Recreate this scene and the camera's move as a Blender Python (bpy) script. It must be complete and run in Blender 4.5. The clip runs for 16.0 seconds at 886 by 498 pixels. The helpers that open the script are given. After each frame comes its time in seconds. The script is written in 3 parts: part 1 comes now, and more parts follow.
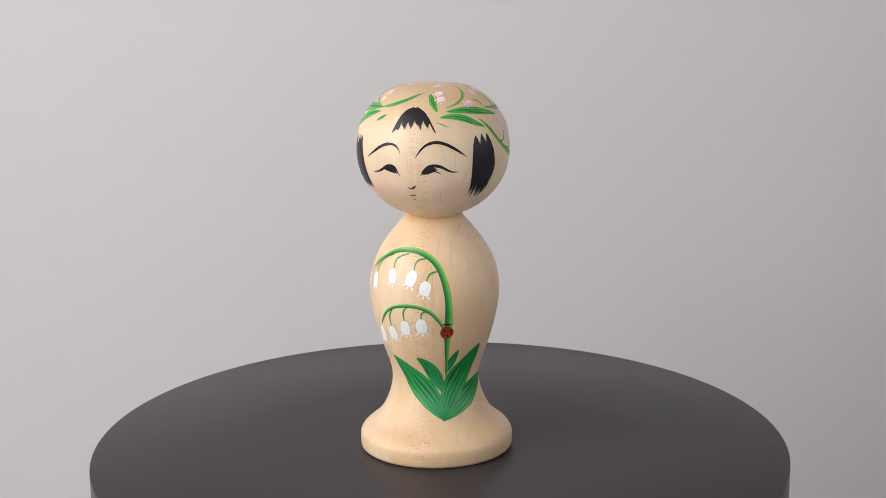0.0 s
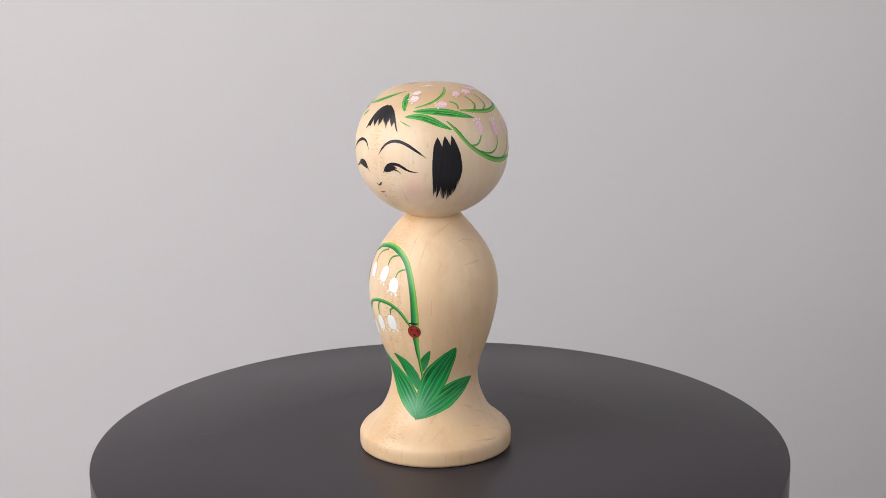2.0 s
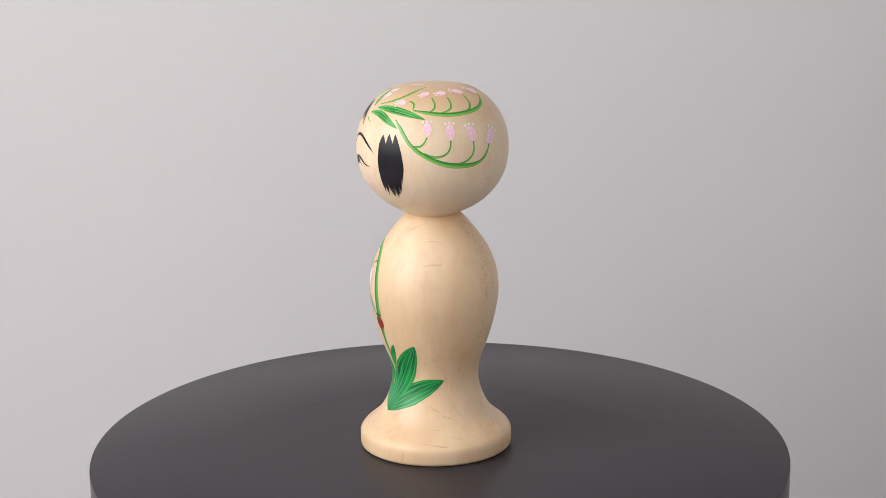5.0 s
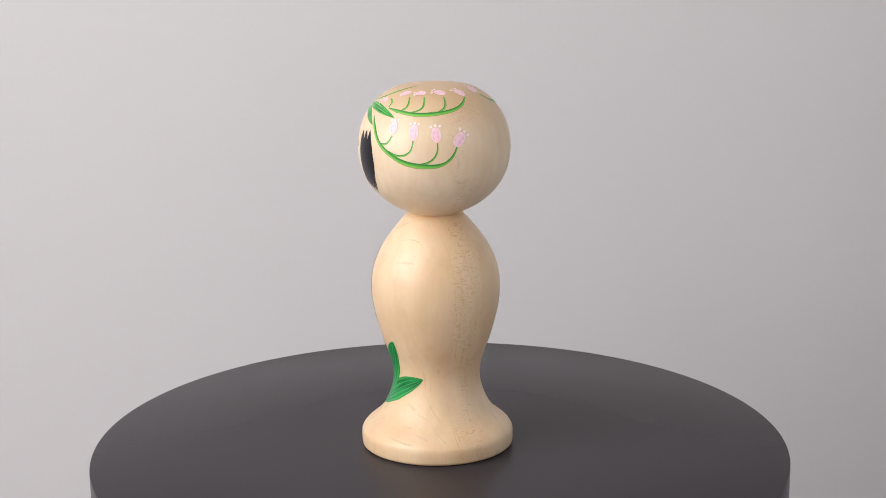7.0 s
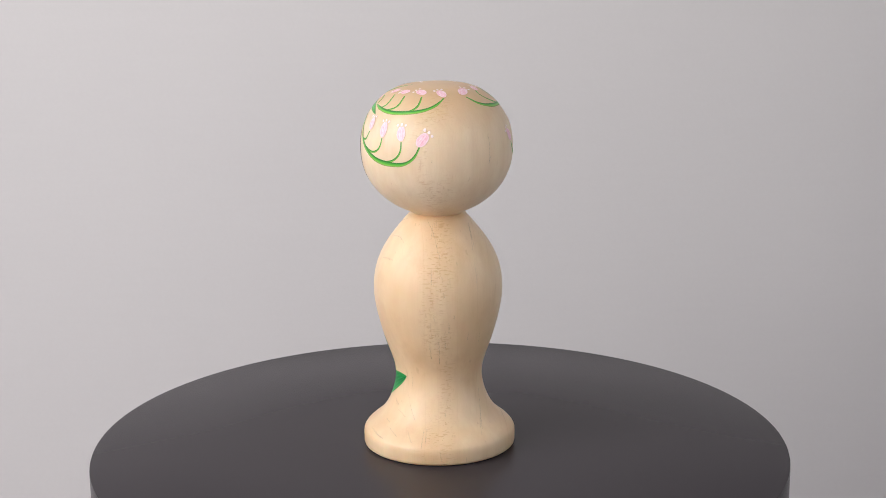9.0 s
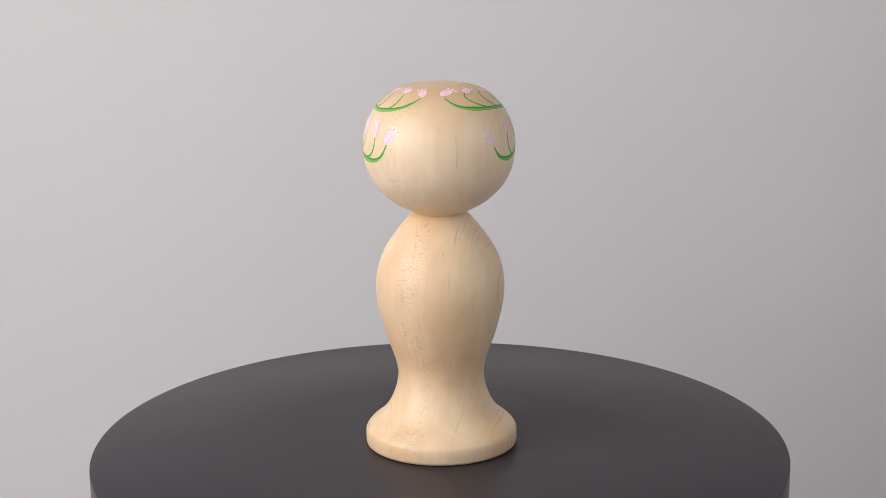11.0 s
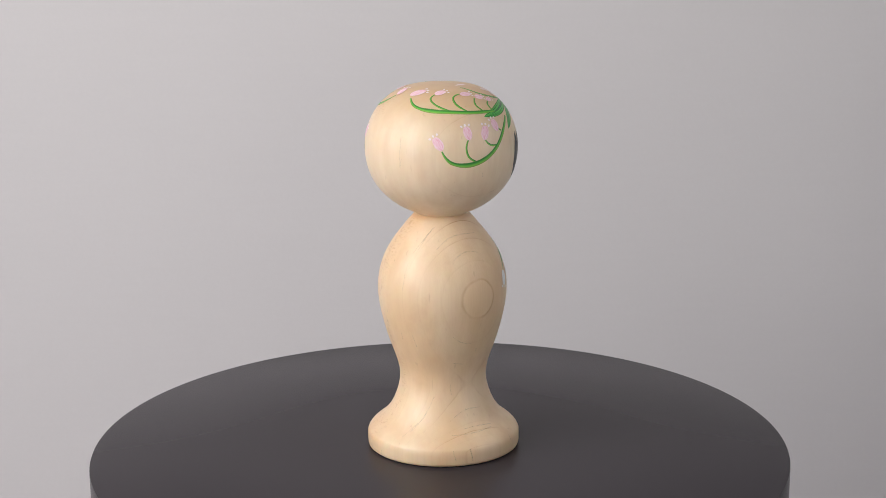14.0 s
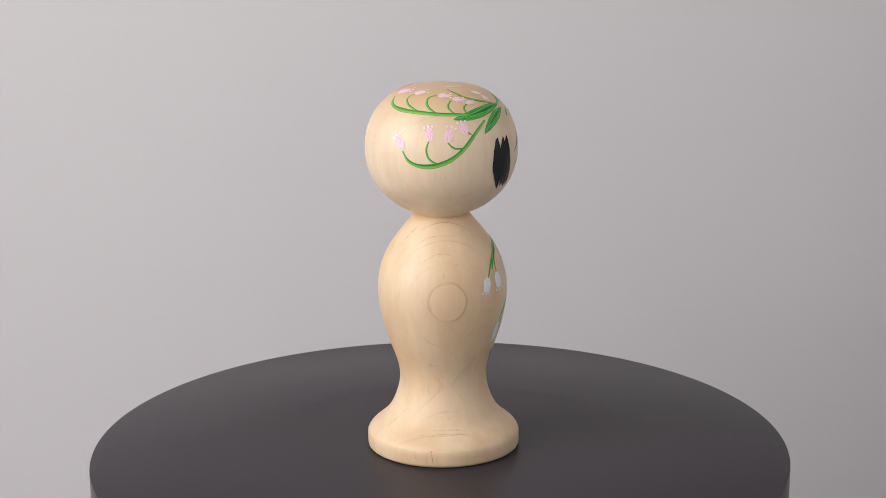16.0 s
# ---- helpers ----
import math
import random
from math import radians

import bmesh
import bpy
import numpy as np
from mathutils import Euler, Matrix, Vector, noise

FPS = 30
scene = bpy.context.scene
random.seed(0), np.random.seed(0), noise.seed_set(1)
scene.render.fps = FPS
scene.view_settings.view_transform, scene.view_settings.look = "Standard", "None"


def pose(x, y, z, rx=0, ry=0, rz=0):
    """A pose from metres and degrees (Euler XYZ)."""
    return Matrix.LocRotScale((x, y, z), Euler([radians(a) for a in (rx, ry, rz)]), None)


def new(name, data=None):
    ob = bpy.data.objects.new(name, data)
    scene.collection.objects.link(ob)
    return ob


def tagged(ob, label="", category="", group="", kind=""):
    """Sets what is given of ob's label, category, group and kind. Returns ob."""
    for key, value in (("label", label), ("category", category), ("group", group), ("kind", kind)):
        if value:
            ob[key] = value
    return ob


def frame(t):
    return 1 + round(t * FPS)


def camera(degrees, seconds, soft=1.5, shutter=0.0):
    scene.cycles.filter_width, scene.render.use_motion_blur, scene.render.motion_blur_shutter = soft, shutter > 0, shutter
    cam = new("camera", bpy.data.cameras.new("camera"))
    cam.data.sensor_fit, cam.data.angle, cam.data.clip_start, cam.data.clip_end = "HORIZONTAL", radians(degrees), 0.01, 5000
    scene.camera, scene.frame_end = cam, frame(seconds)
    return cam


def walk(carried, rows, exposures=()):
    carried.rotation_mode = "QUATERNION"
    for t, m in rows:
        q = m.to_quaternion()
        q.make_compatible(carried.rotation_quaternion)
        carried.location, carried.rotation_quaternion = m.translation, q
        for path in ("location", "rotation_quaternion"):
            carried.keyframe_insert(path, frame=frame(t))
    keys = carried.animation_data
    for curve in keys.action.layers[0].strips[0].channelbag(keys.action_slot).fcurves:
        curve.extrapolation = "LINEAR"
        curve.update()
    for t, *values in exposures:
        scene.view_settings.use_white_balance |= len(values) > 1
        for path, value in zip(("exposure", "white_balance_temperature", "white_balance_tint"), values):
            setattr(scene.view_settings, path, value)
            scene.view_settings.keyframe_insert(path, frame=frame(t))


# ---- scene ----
# A painted wooden kokeshi doll turns slowly on a charcoal turntable before a plain grey backdrop.
# World origin: the turntable's axis, at the height of its top.

# ---------------------------------------------------------------- camera
cam = camera(30.54, 16.0, soft=0.8)
CAMERA_POSE = pose(0.0, -0.5584, 0.2060, 90 - 13.49, 0, -0.183) @ pose(0, 0, 0, 0, 0, -0.531)
# the camera's own exposure drifts by a fifth of a stop
EXPOSURES = [(0.0, -0.11), (2.0, -0.08), (4.0, -0.04), (6.5, -0.03), (9.0, -0.08), (11.5, -0.15), (13.0, -0.19), (16.0, -0.20)]
walk(cam, [(0.0, CAMERA_POSE), (16.0, CAMERA_POSE)], EXPOSURES)

# ---------------------------------------------------------------- light
TURN_RATE = 14.722  # degrees a second, clockwise from above
TABLE_Z = -0.400  # the backdrop paper under the turntable

world = bpy.data.worlds.new("world")
scene.world = world
world.use_nodes = True
sky = world.node_tree.nodes.new("ShaderNodeTexSky")
sky.sky_type, sky.sun_disc = "NISHITA", False
sky.sun_elevation, sky.sun_rotation = radians(40), radians(-100)
world.node_tree.links.new(sky.outputs["Color"], world.node_tree.nodes["Background"].inputs["Color"])
world.node_tree.nodes["Background"].inputs["Strength"].default_value = 0.08


def area_light(name, m, width, height, power, colour):
    data = bpy.data.lights.new(name, "AREA")
    data.shape, data.size, data.size_y, data.energy, data.color = "RECTANGLE", width, height, power, colour
    ob = new(name, data)
    ob.matrix_world = m
    return ob


# daylight in a bright west window opening; the dull east light is added fill
WEST_X, EAST_X, SOUTH_Y, NORTH_Y, FLOOR_Z, CEILING_Z = -1.20, 1.75, -2.20, 0.84, -0.42, 1.90
WEST_WINDOW = (-2.00, -0.05, 0.15, 1.78)  # from, to along the wall; sill, head
# unseen opening, added for a fill on the doll's right-hand side
EAST_FILL_OPENING = (-1.45, -0.05, 0.05, 1.55)


def window_light(m, opening, power):
    area_light("window_light", m, opening[1] - opening[0] - 0.04, opening[3] - opening[2] - 0.04, power, (1.0, 0.980, 0.948))


window_light(pose(WEST_X - 0.02, sum(WEST_WINDOW[:2]) / 2, sum(WEST_WINDOW[2:]) / 2, 90, 0, -90), WEST_WINDOW, 48.5)
window_light(pose(EAST_X + 0.02, sum(EAST_FILL_OPENING[:2]) / 2, sum(EAST_FILL_OPENING[2:]) / 2, 90, 0, 90), EAST_FILL_OPENING, 7.8)

# ---------------------------------------------------------------- materials


class Nodes:
    """A short way to write node trees."""

    def __init__(self, name):
        self.mat = bpy.data.materials.new(name)
        self.mat.use_nodes = True
        self.tree = self.mat.node_tree
        self.bsdf = self.tree.nodes["Principled BSDF"]

    def put(self, value, socket):
        if hasattr(value, "is_output"):
            self.tree.links.new(value, socket)
        else:
            socket.default_value = value

    def node(self, kind, **given):
        n = self.tree.nodes.new(kind)
        for k, v in given.items():
            setattr(n, k, v)
        return n

    def math(self, op, a, b=0.0, c=0.0, clamp=False):
        n = self.node("ShaderNodeMath", operation=op, use_clamp=clamp)
        for v, s in zip((a, b, c), n.inputs):
            self.put(v, s)
        return n.outputs[0]

    def coords(self, scale=(1, 1, 1), kind="Object", shift=(0, 0, 0)):
        c = self.node("ShaderNodeTexCoord")
        m = self.node("ShaderNodeMapping")
        m.inputs["Scale"].default_value = scale
        m.inputs["Location"].default_value = shift
        self.tree.links.new(c.outputs[kind], m.inputs["Vector"])
        return m.outputs[0]

    def noise(self, vector, scale, detail=4.0, rough=0.55):
        n = self.node("ShaderNodeTexNoise")
        self.put(vector, n.inputs["Vector"])
        n.inputs["Scale"].default_value, n.inputs["Detail"].default_value, n.inputs["Roughness"].default_value = scale, detail, rough
        return n.outputs["Fac"]

    def ramp(self, value, *stops):
        n = self.node("ShaderNodeValToRGB")
        self.put(value, n.inputs[0])
        el = n.color_ramp.elements
        while len(el) < len(stops):
            el.new(0.5)
        for e, (at, col) in zip(el, stops):
            e.position = at
            e.color = (*col, 1) if isinstance(col, tuple) else (col, col, col, 1)
        return n.outputs[0]

    def mix(self, fac, a, b, blend="MIX"):
        n = self.node("ShaderNodeMix", data_type="RGBA", blend_type=blend)
        for v, s in ((fac, n.inputs[0]), (a, n.inputs[6]), (b, n.inputs[7])):
            self.put((*v, 1) if isinstance(v, tuple) else v, s)
        return n.outputs[2]

    def bump(self, height, strength, distance):
        n = self.node("ShaderNodeBump")
        n.inputs["Strength"].default_value, n.inputs["Distance"].default_value = strength, distance
        self.put(height, n.inputs["Height"])
        self.tree.links.new(n.outputs[0], self.bsdf.inputs["Normal"])

    def done(self, colour, rough, specular=0.5):
        self.put((*colour, 1) if isinstance(colour, tuple) else colour, self.bsdf.inputs["Base Color"])
        self.put(rough, self.bsdf.inputs["Roughness"])
        self.bsdf.inputs["Specular IOR Level"].default_value = specular
        return self.mat


def backdrop_material():
    n = Nodes("grey_backdrop_paper")
    fibre = n.noise(n.coords((1, 1, 1)), 420, 3)
    weave = n.noise(n.coords((6, 6, 60)), 6, 4)
    cloud = n.noise(n.coords(), 3.0, 3)
    v = n.math("ADD", n.math("MULTIPLY", fibre, 0.25), n.math("ADD", n.math("MULTIPLY", weave, 0.15), n.math("MULTIPLY", cloud, 0.4)))
    n.bump(fibre, 0.12, 0.0004)
    return n.done(n.ramp(v, (0.30, (0.610, 0.581, 0.594)), (0.70, (0.642, 0.612, 0.625))), 0.9, 0.2)


def plaster_material():
    n = Nodes("plain_room_plaster")
    v = n.noise(n.coords(), 30, 4)
    return n.done(n.ramp(v, (0.3, 0.48), (0.7, 0.52)), 0.9, 0.2)


def turntable_material():
    n = Nodes("charcoal_satin_plastic")
    smear = n.noise(n.coords((1, 1, 1)), 9, 1)
    return n.done(n.ramp(smear, (0.3, (0.0368, 0.0317, 0.0380)), (0.7, (0.0402, 0.0347, 0.0414))), 0.25, 0.105)


RING_AIM = radians(-104)


def wood_material(name, dull, light, rings):
    """Pale turned wood, waxed; rings: how clearly the growth rings show."""
    n = Nodes(name)
    co = n.coords()
    sep = n.node("ShaderNodeSeparateXYZ")
    n.put(co, sep.inputs[0])
    x, y = sep.outputs[0], sep.outputs[1]
    # growth rings lie round a pith line far to one side of the billet
    ax, ay = math.sin(RING_AIM), -math.cos(RING_AIM)
    wob = n.noise(n.coords((30, 30, 16)), 1.0, 4)
    dx, dy = n.math("ADD", x, 0.070 * ax), n.math("ADD", y, 0.070 * ay)
    d = n.math("SQRT", n.math("ADD", n.math("MULTIPLY", dx, dx), n.math("MULTIPLY", dy, dy)))
    d = n.math("ADD", n.math("ADD", d, n.math("MULTIPLY", wob, 0.0016)), n.math("MULTIPLY", n.noise(co, 500, 3), 0.00012))
    ring = n.math("FRACT", n.math("DIVIDE", n.math("ADD", d, -0.0011), 0.0023))
    line = n.ramp(ring, (0.0, 0.0), (0.60, 0.0), (0.87, 0.20), (0.940, 1.0), (0.990, 0.0))
    which = n.math("FRACT", n.math("MULTIPLY", n.math("FLOOR", n.math("DIVIDE", n.math("ADD", d, -0.0011), 0.0023)), 0.618))
    line = n.math("MULTIPLY", line, n.ramp(which, (0.14, 1.0), (0.34, 0.30), (0.60, 0.12)))
    patchy = n.ramp(n.noise(n.coords((60, 60, 25)), 1.0, 3), (0.36, 0.10), (0.56, 1.0))
    line = n.math("MULTIPLY", line, patchy)
    # fibres run up the billet; short dark flecks lie in them
    fibre = n.noise(n.coords((1500, 1500, 35)), 1.0, 3)
    streak = n.noise(n.coords((260, 260, 9)), 1.0, 3)
    fleck = n.ramp(n.noise(n.coords((700, 700, 75)), 1.0, 2, 0.4), (0.70, 0.0), (0.76, 1.0))
    # silver grain, short and level, where the cut runs along the rays
    r = n.math("SQRT", n.math("ADD", n.math("MULTIPLY", x, x), n.math("ADD", n.math("MULTIPLY", y, y), 1e-6)))
    slant = n.math("DIVIDE", n.math("ADD", n.math("MULTIPLY", x, dx), n.math("MULTIPLY", y, dy)), n.math("MULTIPLY", r, d))
    ray_zone = n.ramp(n.math("ABSOLUTE", slant), (0.10, 1.0), (0.34, 0.0))
    ray = n.ramp(n.noise(n.coords((520, 520, 2800)), 1.0, 1, 0.4), (0.57, 0.0), (0.66, 1.0))
    pore = n.ramp(n.noise(n.coords((1700, 1700, 260)), 1.0, 1, 0.4), (0.66, 0.0), (0.74, 1.0))
    ray = n.math("MAXIMUM", ray, pore)
    ray = n.math("MULTIPLY", ray, n.math("MULTIPLY", ray_zone, n.ramp(n.noise(n.coords((150, 150, 50)), 1.0, 2), (0.38, 0.1), (0.56, 1.0))))
    line = n.math("MULTIPLY", line, n.ramp(n.math("MULTIPLY_ADD", slant, 0.5, 0.5), (0.02, 0.10), (0.20, 0.12), (0.48, 0.30), (0.70, 0.08), (0.90, 0.17), (0.975, 0.85)))
    blotch = n.noise(n.coords((1, 1, 0.6)), 55, 4)
    col = n.ramp(blotch, (0.30, dull), (0.70, light))
    # paler sapwood on the side away from the pith, tan towards the crown
    sap = n.ramp(n.math("ADD", slant, n.math("MULTIPLY", n.math("SUBTRACT", blotch, 0.5), 0.5)), (0.30, 0.0), (0.95, 0.50))
    col = n.mix(sap, col, (0.920, 0.745, 0.545))
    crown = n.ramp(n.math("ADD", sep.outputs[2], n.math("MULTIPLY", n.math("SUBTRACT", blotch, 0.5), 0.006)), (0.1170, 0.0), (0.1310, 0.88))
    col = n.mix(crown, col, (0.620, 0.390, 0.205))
    col = n.mix(n.ramp(streak, (0.30, 0.05), (0.74, 0.28)), col, (0.600, 0.375, 0.195))
    warm = n.ramp(n.noise(n.coords((1, 1, 0.55), shift=(0.17, 0.42, 0.31)), 38, 3, 0.5), (0.42, 0.0), (0.66, 1.0))
    col = n.mix(n.math("MULTIPLY", warm, 0.60 if rings > 0.5 else 0.22), col, (0.735, 0.470, 0.255))
    smudge = n.ramp(n.noise(n.coords((1, 1, 0.8), shift=(0.3, 0.1, 0.7)), 75, 5, 0.6), (0.54, 0.0), (0.74, 1.0))
    col = n.mix(n.math("MULTIPLY", smudge, 0.30 if rings > 0.5 else 0.12), col, (0.540, 0.290, 0.130))
    col = n.mix(n.math("MULTIPLY", fibre, 0.12), col, (0.500, 0.330, 0.190))
    col = n.mix(n.math("MULTIPLY", line, rings), col, (0.500, 0.250, 0.100))
    col = n.mix(n.math("MULTIPLY", fleck, 0.20), col, (0.420, 0.230, 0.110))
    col = n.mix(n.math("MULTIPLY", ray, 0.56 if rings > 0.5 else 0.36), col, (0.560, 0.310, 0.140))
    for place in ((-0.0124, -0.0206, 0.0978), (0.0124, -0.0206, 0.0978)):  # rouge on the cheeks
        far = n.node("ShaderNodeVectorMath", operation="DISTANCE")
        n.put(co, far.inputs[0])
        far.inputs[1].default_value = place
        col = n.mix(n.ramp(n.math("DIVIDE", far.outputs["Value"], 0.0075), (0.0, 0.36), (1.0, 0.0)), col, (0.78, 0.34, 0.33))
    n.bump(n.math("ADD", n.math("MULTIPLY", fibre, 0.4), n.math("SUBTRACT", 0.6, n.math("MULTIPLY", ray, 0.6))), 0.30, 0.0004)
    n.bsdf.inputs["Coat Weight"].default_value, n.bsdf.inputs["Coat Roughness"].default_value = 0.60, 0.33
    n.bsdf.inputs["Subsurface Weight"].default_value, n.bsdf.inputs["Subsurface Scale"].default_value = 0.22, 0.003
    n.bsdf.inputs["Subsurface Radius"].default_value = (1.0, 0.45, 0.18)
    return n.done(col, n.ramp(streak, (0.3, 0.54), (0.7, 0.62)), 0.46)


PAPER, PLASTER, CHARCOAL = backdrop_material(), plaster_material(), turntable_material()
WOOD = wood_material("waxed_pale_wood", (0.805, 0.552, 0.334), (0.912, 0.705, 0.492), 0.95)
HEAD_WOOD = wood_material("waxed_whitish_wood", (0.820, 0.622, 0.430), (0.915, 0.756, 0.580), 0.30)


def brush_coords(n):
    c = n.node("ShaderNodeTexCoord")
    sep = n.node("ShaderNodeSeparateXYZ")
    n.put(c.outputs["UV"], sep.inputs[0])
    return sep.outputs[0], sep.outputs[1]


def streaks(n, u, v, long, fine):
    """Bristle marks along a stroke."""
    comb = n.node("ShaderNodeCombineXYZ")
    n.put(n.math("MULTIPLY", u, long), comb.inputs[0])
    n.put(n.math("MULTIPLY", v, fine), comb.inputs[1])
    add = n.node("ShaderNodeVectorMath", operation="ADD")
    n.put(comb.outputs[0], add.inputs[0])
    n.put(n.coords((35, 35, 35)), add.inputs[1])
    return n.noise(add.outputs[0], 1.0, 3)


def ink_material():
    n = Nodes("black_ink")
    u, v = brush_coords(n)
    s = streaks(n, u, v, 1.5, 30)
    n.bump(s, 0.15, 0.0001)
    n.put(n.math("SUBTRACT", 1.0, n.math("MULTIPLY", n.ramp(u, (0.80, 0.0), (1.0, 0.9)), n.ramp(s, (0.44, 0.0), (0.58, 1.0)))), n.bsdf.inputs["Alpha"])
    return n.done(n.ramp(s, (0.3, (0.010, 0.009, 0.012)), (0.7, (0.018, 0.016, 0.021))), 0.36, 0.27)


def stem_material(name, stops):
    n = Nodes(name)
    u, v = brush_coords(n)
    s = streaks(n, u, v, 4, 4)
    w = n.math("ADD", v, n.math("MULTIPLY", n.math("SUBTRACT", s, 0.5), 0.35))
    col = n.ramp(w, *stops)
    n.put(n.ramp(w, (0.0, 0.75), (0.10, 1.0), (0.70, 1.0), (1.0, 0.40)), n.bsdf.inputs["Alpha"])
    return n.done(col, 0.33, 0.5)


def crown_leaf_material():
    n = Nodes("green_garland_leaf_paint")
    u, v = brush_coords(n)
    s = streaks(n, u, v, 2.0, 14)
    edge = n.math("ABSOLUTE", n.math("SUBTRACT", v, 0.5))
    base = n.ramp(s, (0.38, (0.004, 0.095, 0.028)), (0.46, (0.016, 0.260, 0.045)), (0.57, (0.110, 0.530, 0.090)))
    col = n.mix(n.ramp(edge, (0.30, 0.0), (0.50, 0.75)), base, (0.120, 0.430, 0.045))
    dark = n.math("MULTIPLY", n.ramp(n.math("ABSOLUTE", n.math("SUBTRACT", v, 0.46)), (0.0, 1.0), (0.09, 0.0)), n.ramp(u, (0.15, 0.0), (0.35, 1.0)))
    col = n.mix(n.math("MULTIPLY", dark, 0.90), col, (0.006, 0.070, 0.030))
    n.put(n.ramp(edge, (0.40, 1.0), (0.50, 0.45)), n.bsdf.inputs["Alpha"])
    return n.done(col, 0.33, 0.5)


def leaf_material():
    n = Nodes("emerald_leaf_paint")
    u, v = brush_coords(n)
    s = streaks(n, u, v, 2.0, 12)
    w = n.math("ADD", v, n.math("MULTIPLY", n.math("SUBTRACT", s, 0.5), 0.05))
    vein = n.math("ABSOLUTE", n.math("SUBTRACT", n.math("FRACT", n.math("MULTIPLY", w, 5.0)), 0.5))
    pale = n.math("MULTIPLY", n.ramp(vein, (0.03, 1.0), (0.15, 0.0)), n.ramp(u, (0.05, 0.2), (0.3, 1.0)))
    base = n.ramp(s, (0.36, (0.001, 0.085, 0.026)), (0.64, (0.008, 0.310, 0.070)))
    # paler teal wash near the leaf's foot, the lacquer's gloss painted in with it
    base = n.mix(n.ramp(u, (0.04, 0.0), (0.14, 0.30), (0.34, 0.16), (0.52, 0.0)), base, (0.12, 0.40, 0.24))
    col = n.mix(n.math("MULTIPLY", pale, 0.80), base, (0.100, 0.460, 0.150))
    edge = n.math("ABSOLUTE", n.math("SUBTRACT", v, 0.5))
    col = n.mix(n.ramp(edge, (0.390, 0.0), (0.485, 0.60)), col, (0.060, 0.400, 0.060))
    n.put(n.ramp(edge, (0.480, 1.0), (0.50, 0.6)), n.bsdf.inputs["Alpha"])
    return n.done(col, 0.35, 0.45)


def petal_material(name, thin, thick, cover):
    n = Nodes(name)
    u, v = brush_coords(n)
    s = streaks(n, u, v, 3, 6)
    edge = n.math("ABSOLUTE", n.math("SUBTRACT", v, 0.5))
    col = n.mix(n.ramp(s, (0.35, 0.0), (0.65, 1.0)), thin, thick)
    col = n.mix(n.ramp(edge, (0.30, 0.0), (0.48, 0.6)), col, thick)
    n.bump(s, 0.2, 0.0001)
    n.put(n.ramp(s, (0.25, cover), (0.5, 1.0)), n.bsdf.inputs["Alpha"])
    return n.done(col, 0.45, 0.4)


def plain_paint(name, dark, light):
    n = Nodes(name)
    s = n.noise(n.coords(), 900, 4)
    return n.done(n.ramp(s, (0.35, dark), (0.65, light)), 0.45, 0.4)


INK, CROWN_LEAF, LEAF = ink_material(), crown_leaf_material(), leaf_material()
STEM = stem_material("green_stalk_paint", ((0.0, (0.020, 0.16, 0.04)), (0.12, (0.006, 0.120, 0.036)), (0.36, (0.014, 0.230, 0.052)), (0.62, (0.065, 0.410, 0.085)), (0.82, (0.210, 0.580, 0.070)), (1.0, (0.480, 0.700, 0.090))))
CROWN_STEM = stem_material("leaf_green_stalk_paint", ((0.0, (0.120, 0.36, 0.06)), (0.18, (0.018, 0.170, 0.030)), (0.36, (0.060, 0.350, 0.045)), (0.68, (0.165, 0.510, 0.065)), (1.0, (0.420, 0.620, 0.130))))
WHITE = petal_material("white_petal_paint", (0.83, 0.82, 0.81), (0.89, 0.88, 0.88), 0.95)
PINK = petal_material("pink_petal_paint", (0.88, 0.45, 0.56), (0.94, 0.72, 0.79), 0.94)
LOBE = petal_material("pinkish_white_lobe_paint", (0.90, 0.70, 0.74), (0.95, 0.90, 0.90), 0.95)
PALE_PINK = petal_material("pale_pink_petal_paint", (0.88, 0.62, 0.64), (0.92, 0.84, 0.84), 0.92)


def grain_material(name, cover, least):
    n = Nodes(name)
    u, v = brush_coords(n)
    s = streaks(n, u, v, 14, 2)
    edge = n.math("ABSOLUTE", n.math("SUBTRACT", v, 0.5))
    n.put(n.math("MULTIPLY", n.ramp(edge, (0.04, cover), (0.5, 0.0)), n.ramp(s, (0.38, least), (0.62, 1.0))), n.bsdf.inputs["Alpha"])
    return n.done(n.ramp(s, (0.3, (0.64, 0.34, 0.13)), (0.7, (0.52, 0.24, 0.08))), 0.4, 0.5)


GRAIN, STAIN = grain_material("dark_wood_grain", 0.25, 0.12), grain_material("tan_wood_stain", 0.13, 0.85)
RED, DARK_RED = plain_paint("red_paint", (0.42, 0.035, 0.02), (0.52, 0.06, 0.03)), plain_paint("dark_red_paint", (0.10, 0.02, 0.015), (0.14, 0.03, 0.02))
RED_SPOTTED = plain_paint("ladybird_red_paint", (0.19, 0.018, 0.010), (0.34, 0.035, 0.020))
PAINTS = [WOOD, HEAD_WOOD, INK, STEM, CROWN_STEM, CROWN_LEAF, LEAF, WHITE, PINK, PALE_PINK, LOBE, RED, DARK_RED, RED_SPOTTED, GRAIN, STAIN]

# ---------------------------------------------------------------- mesh helpers


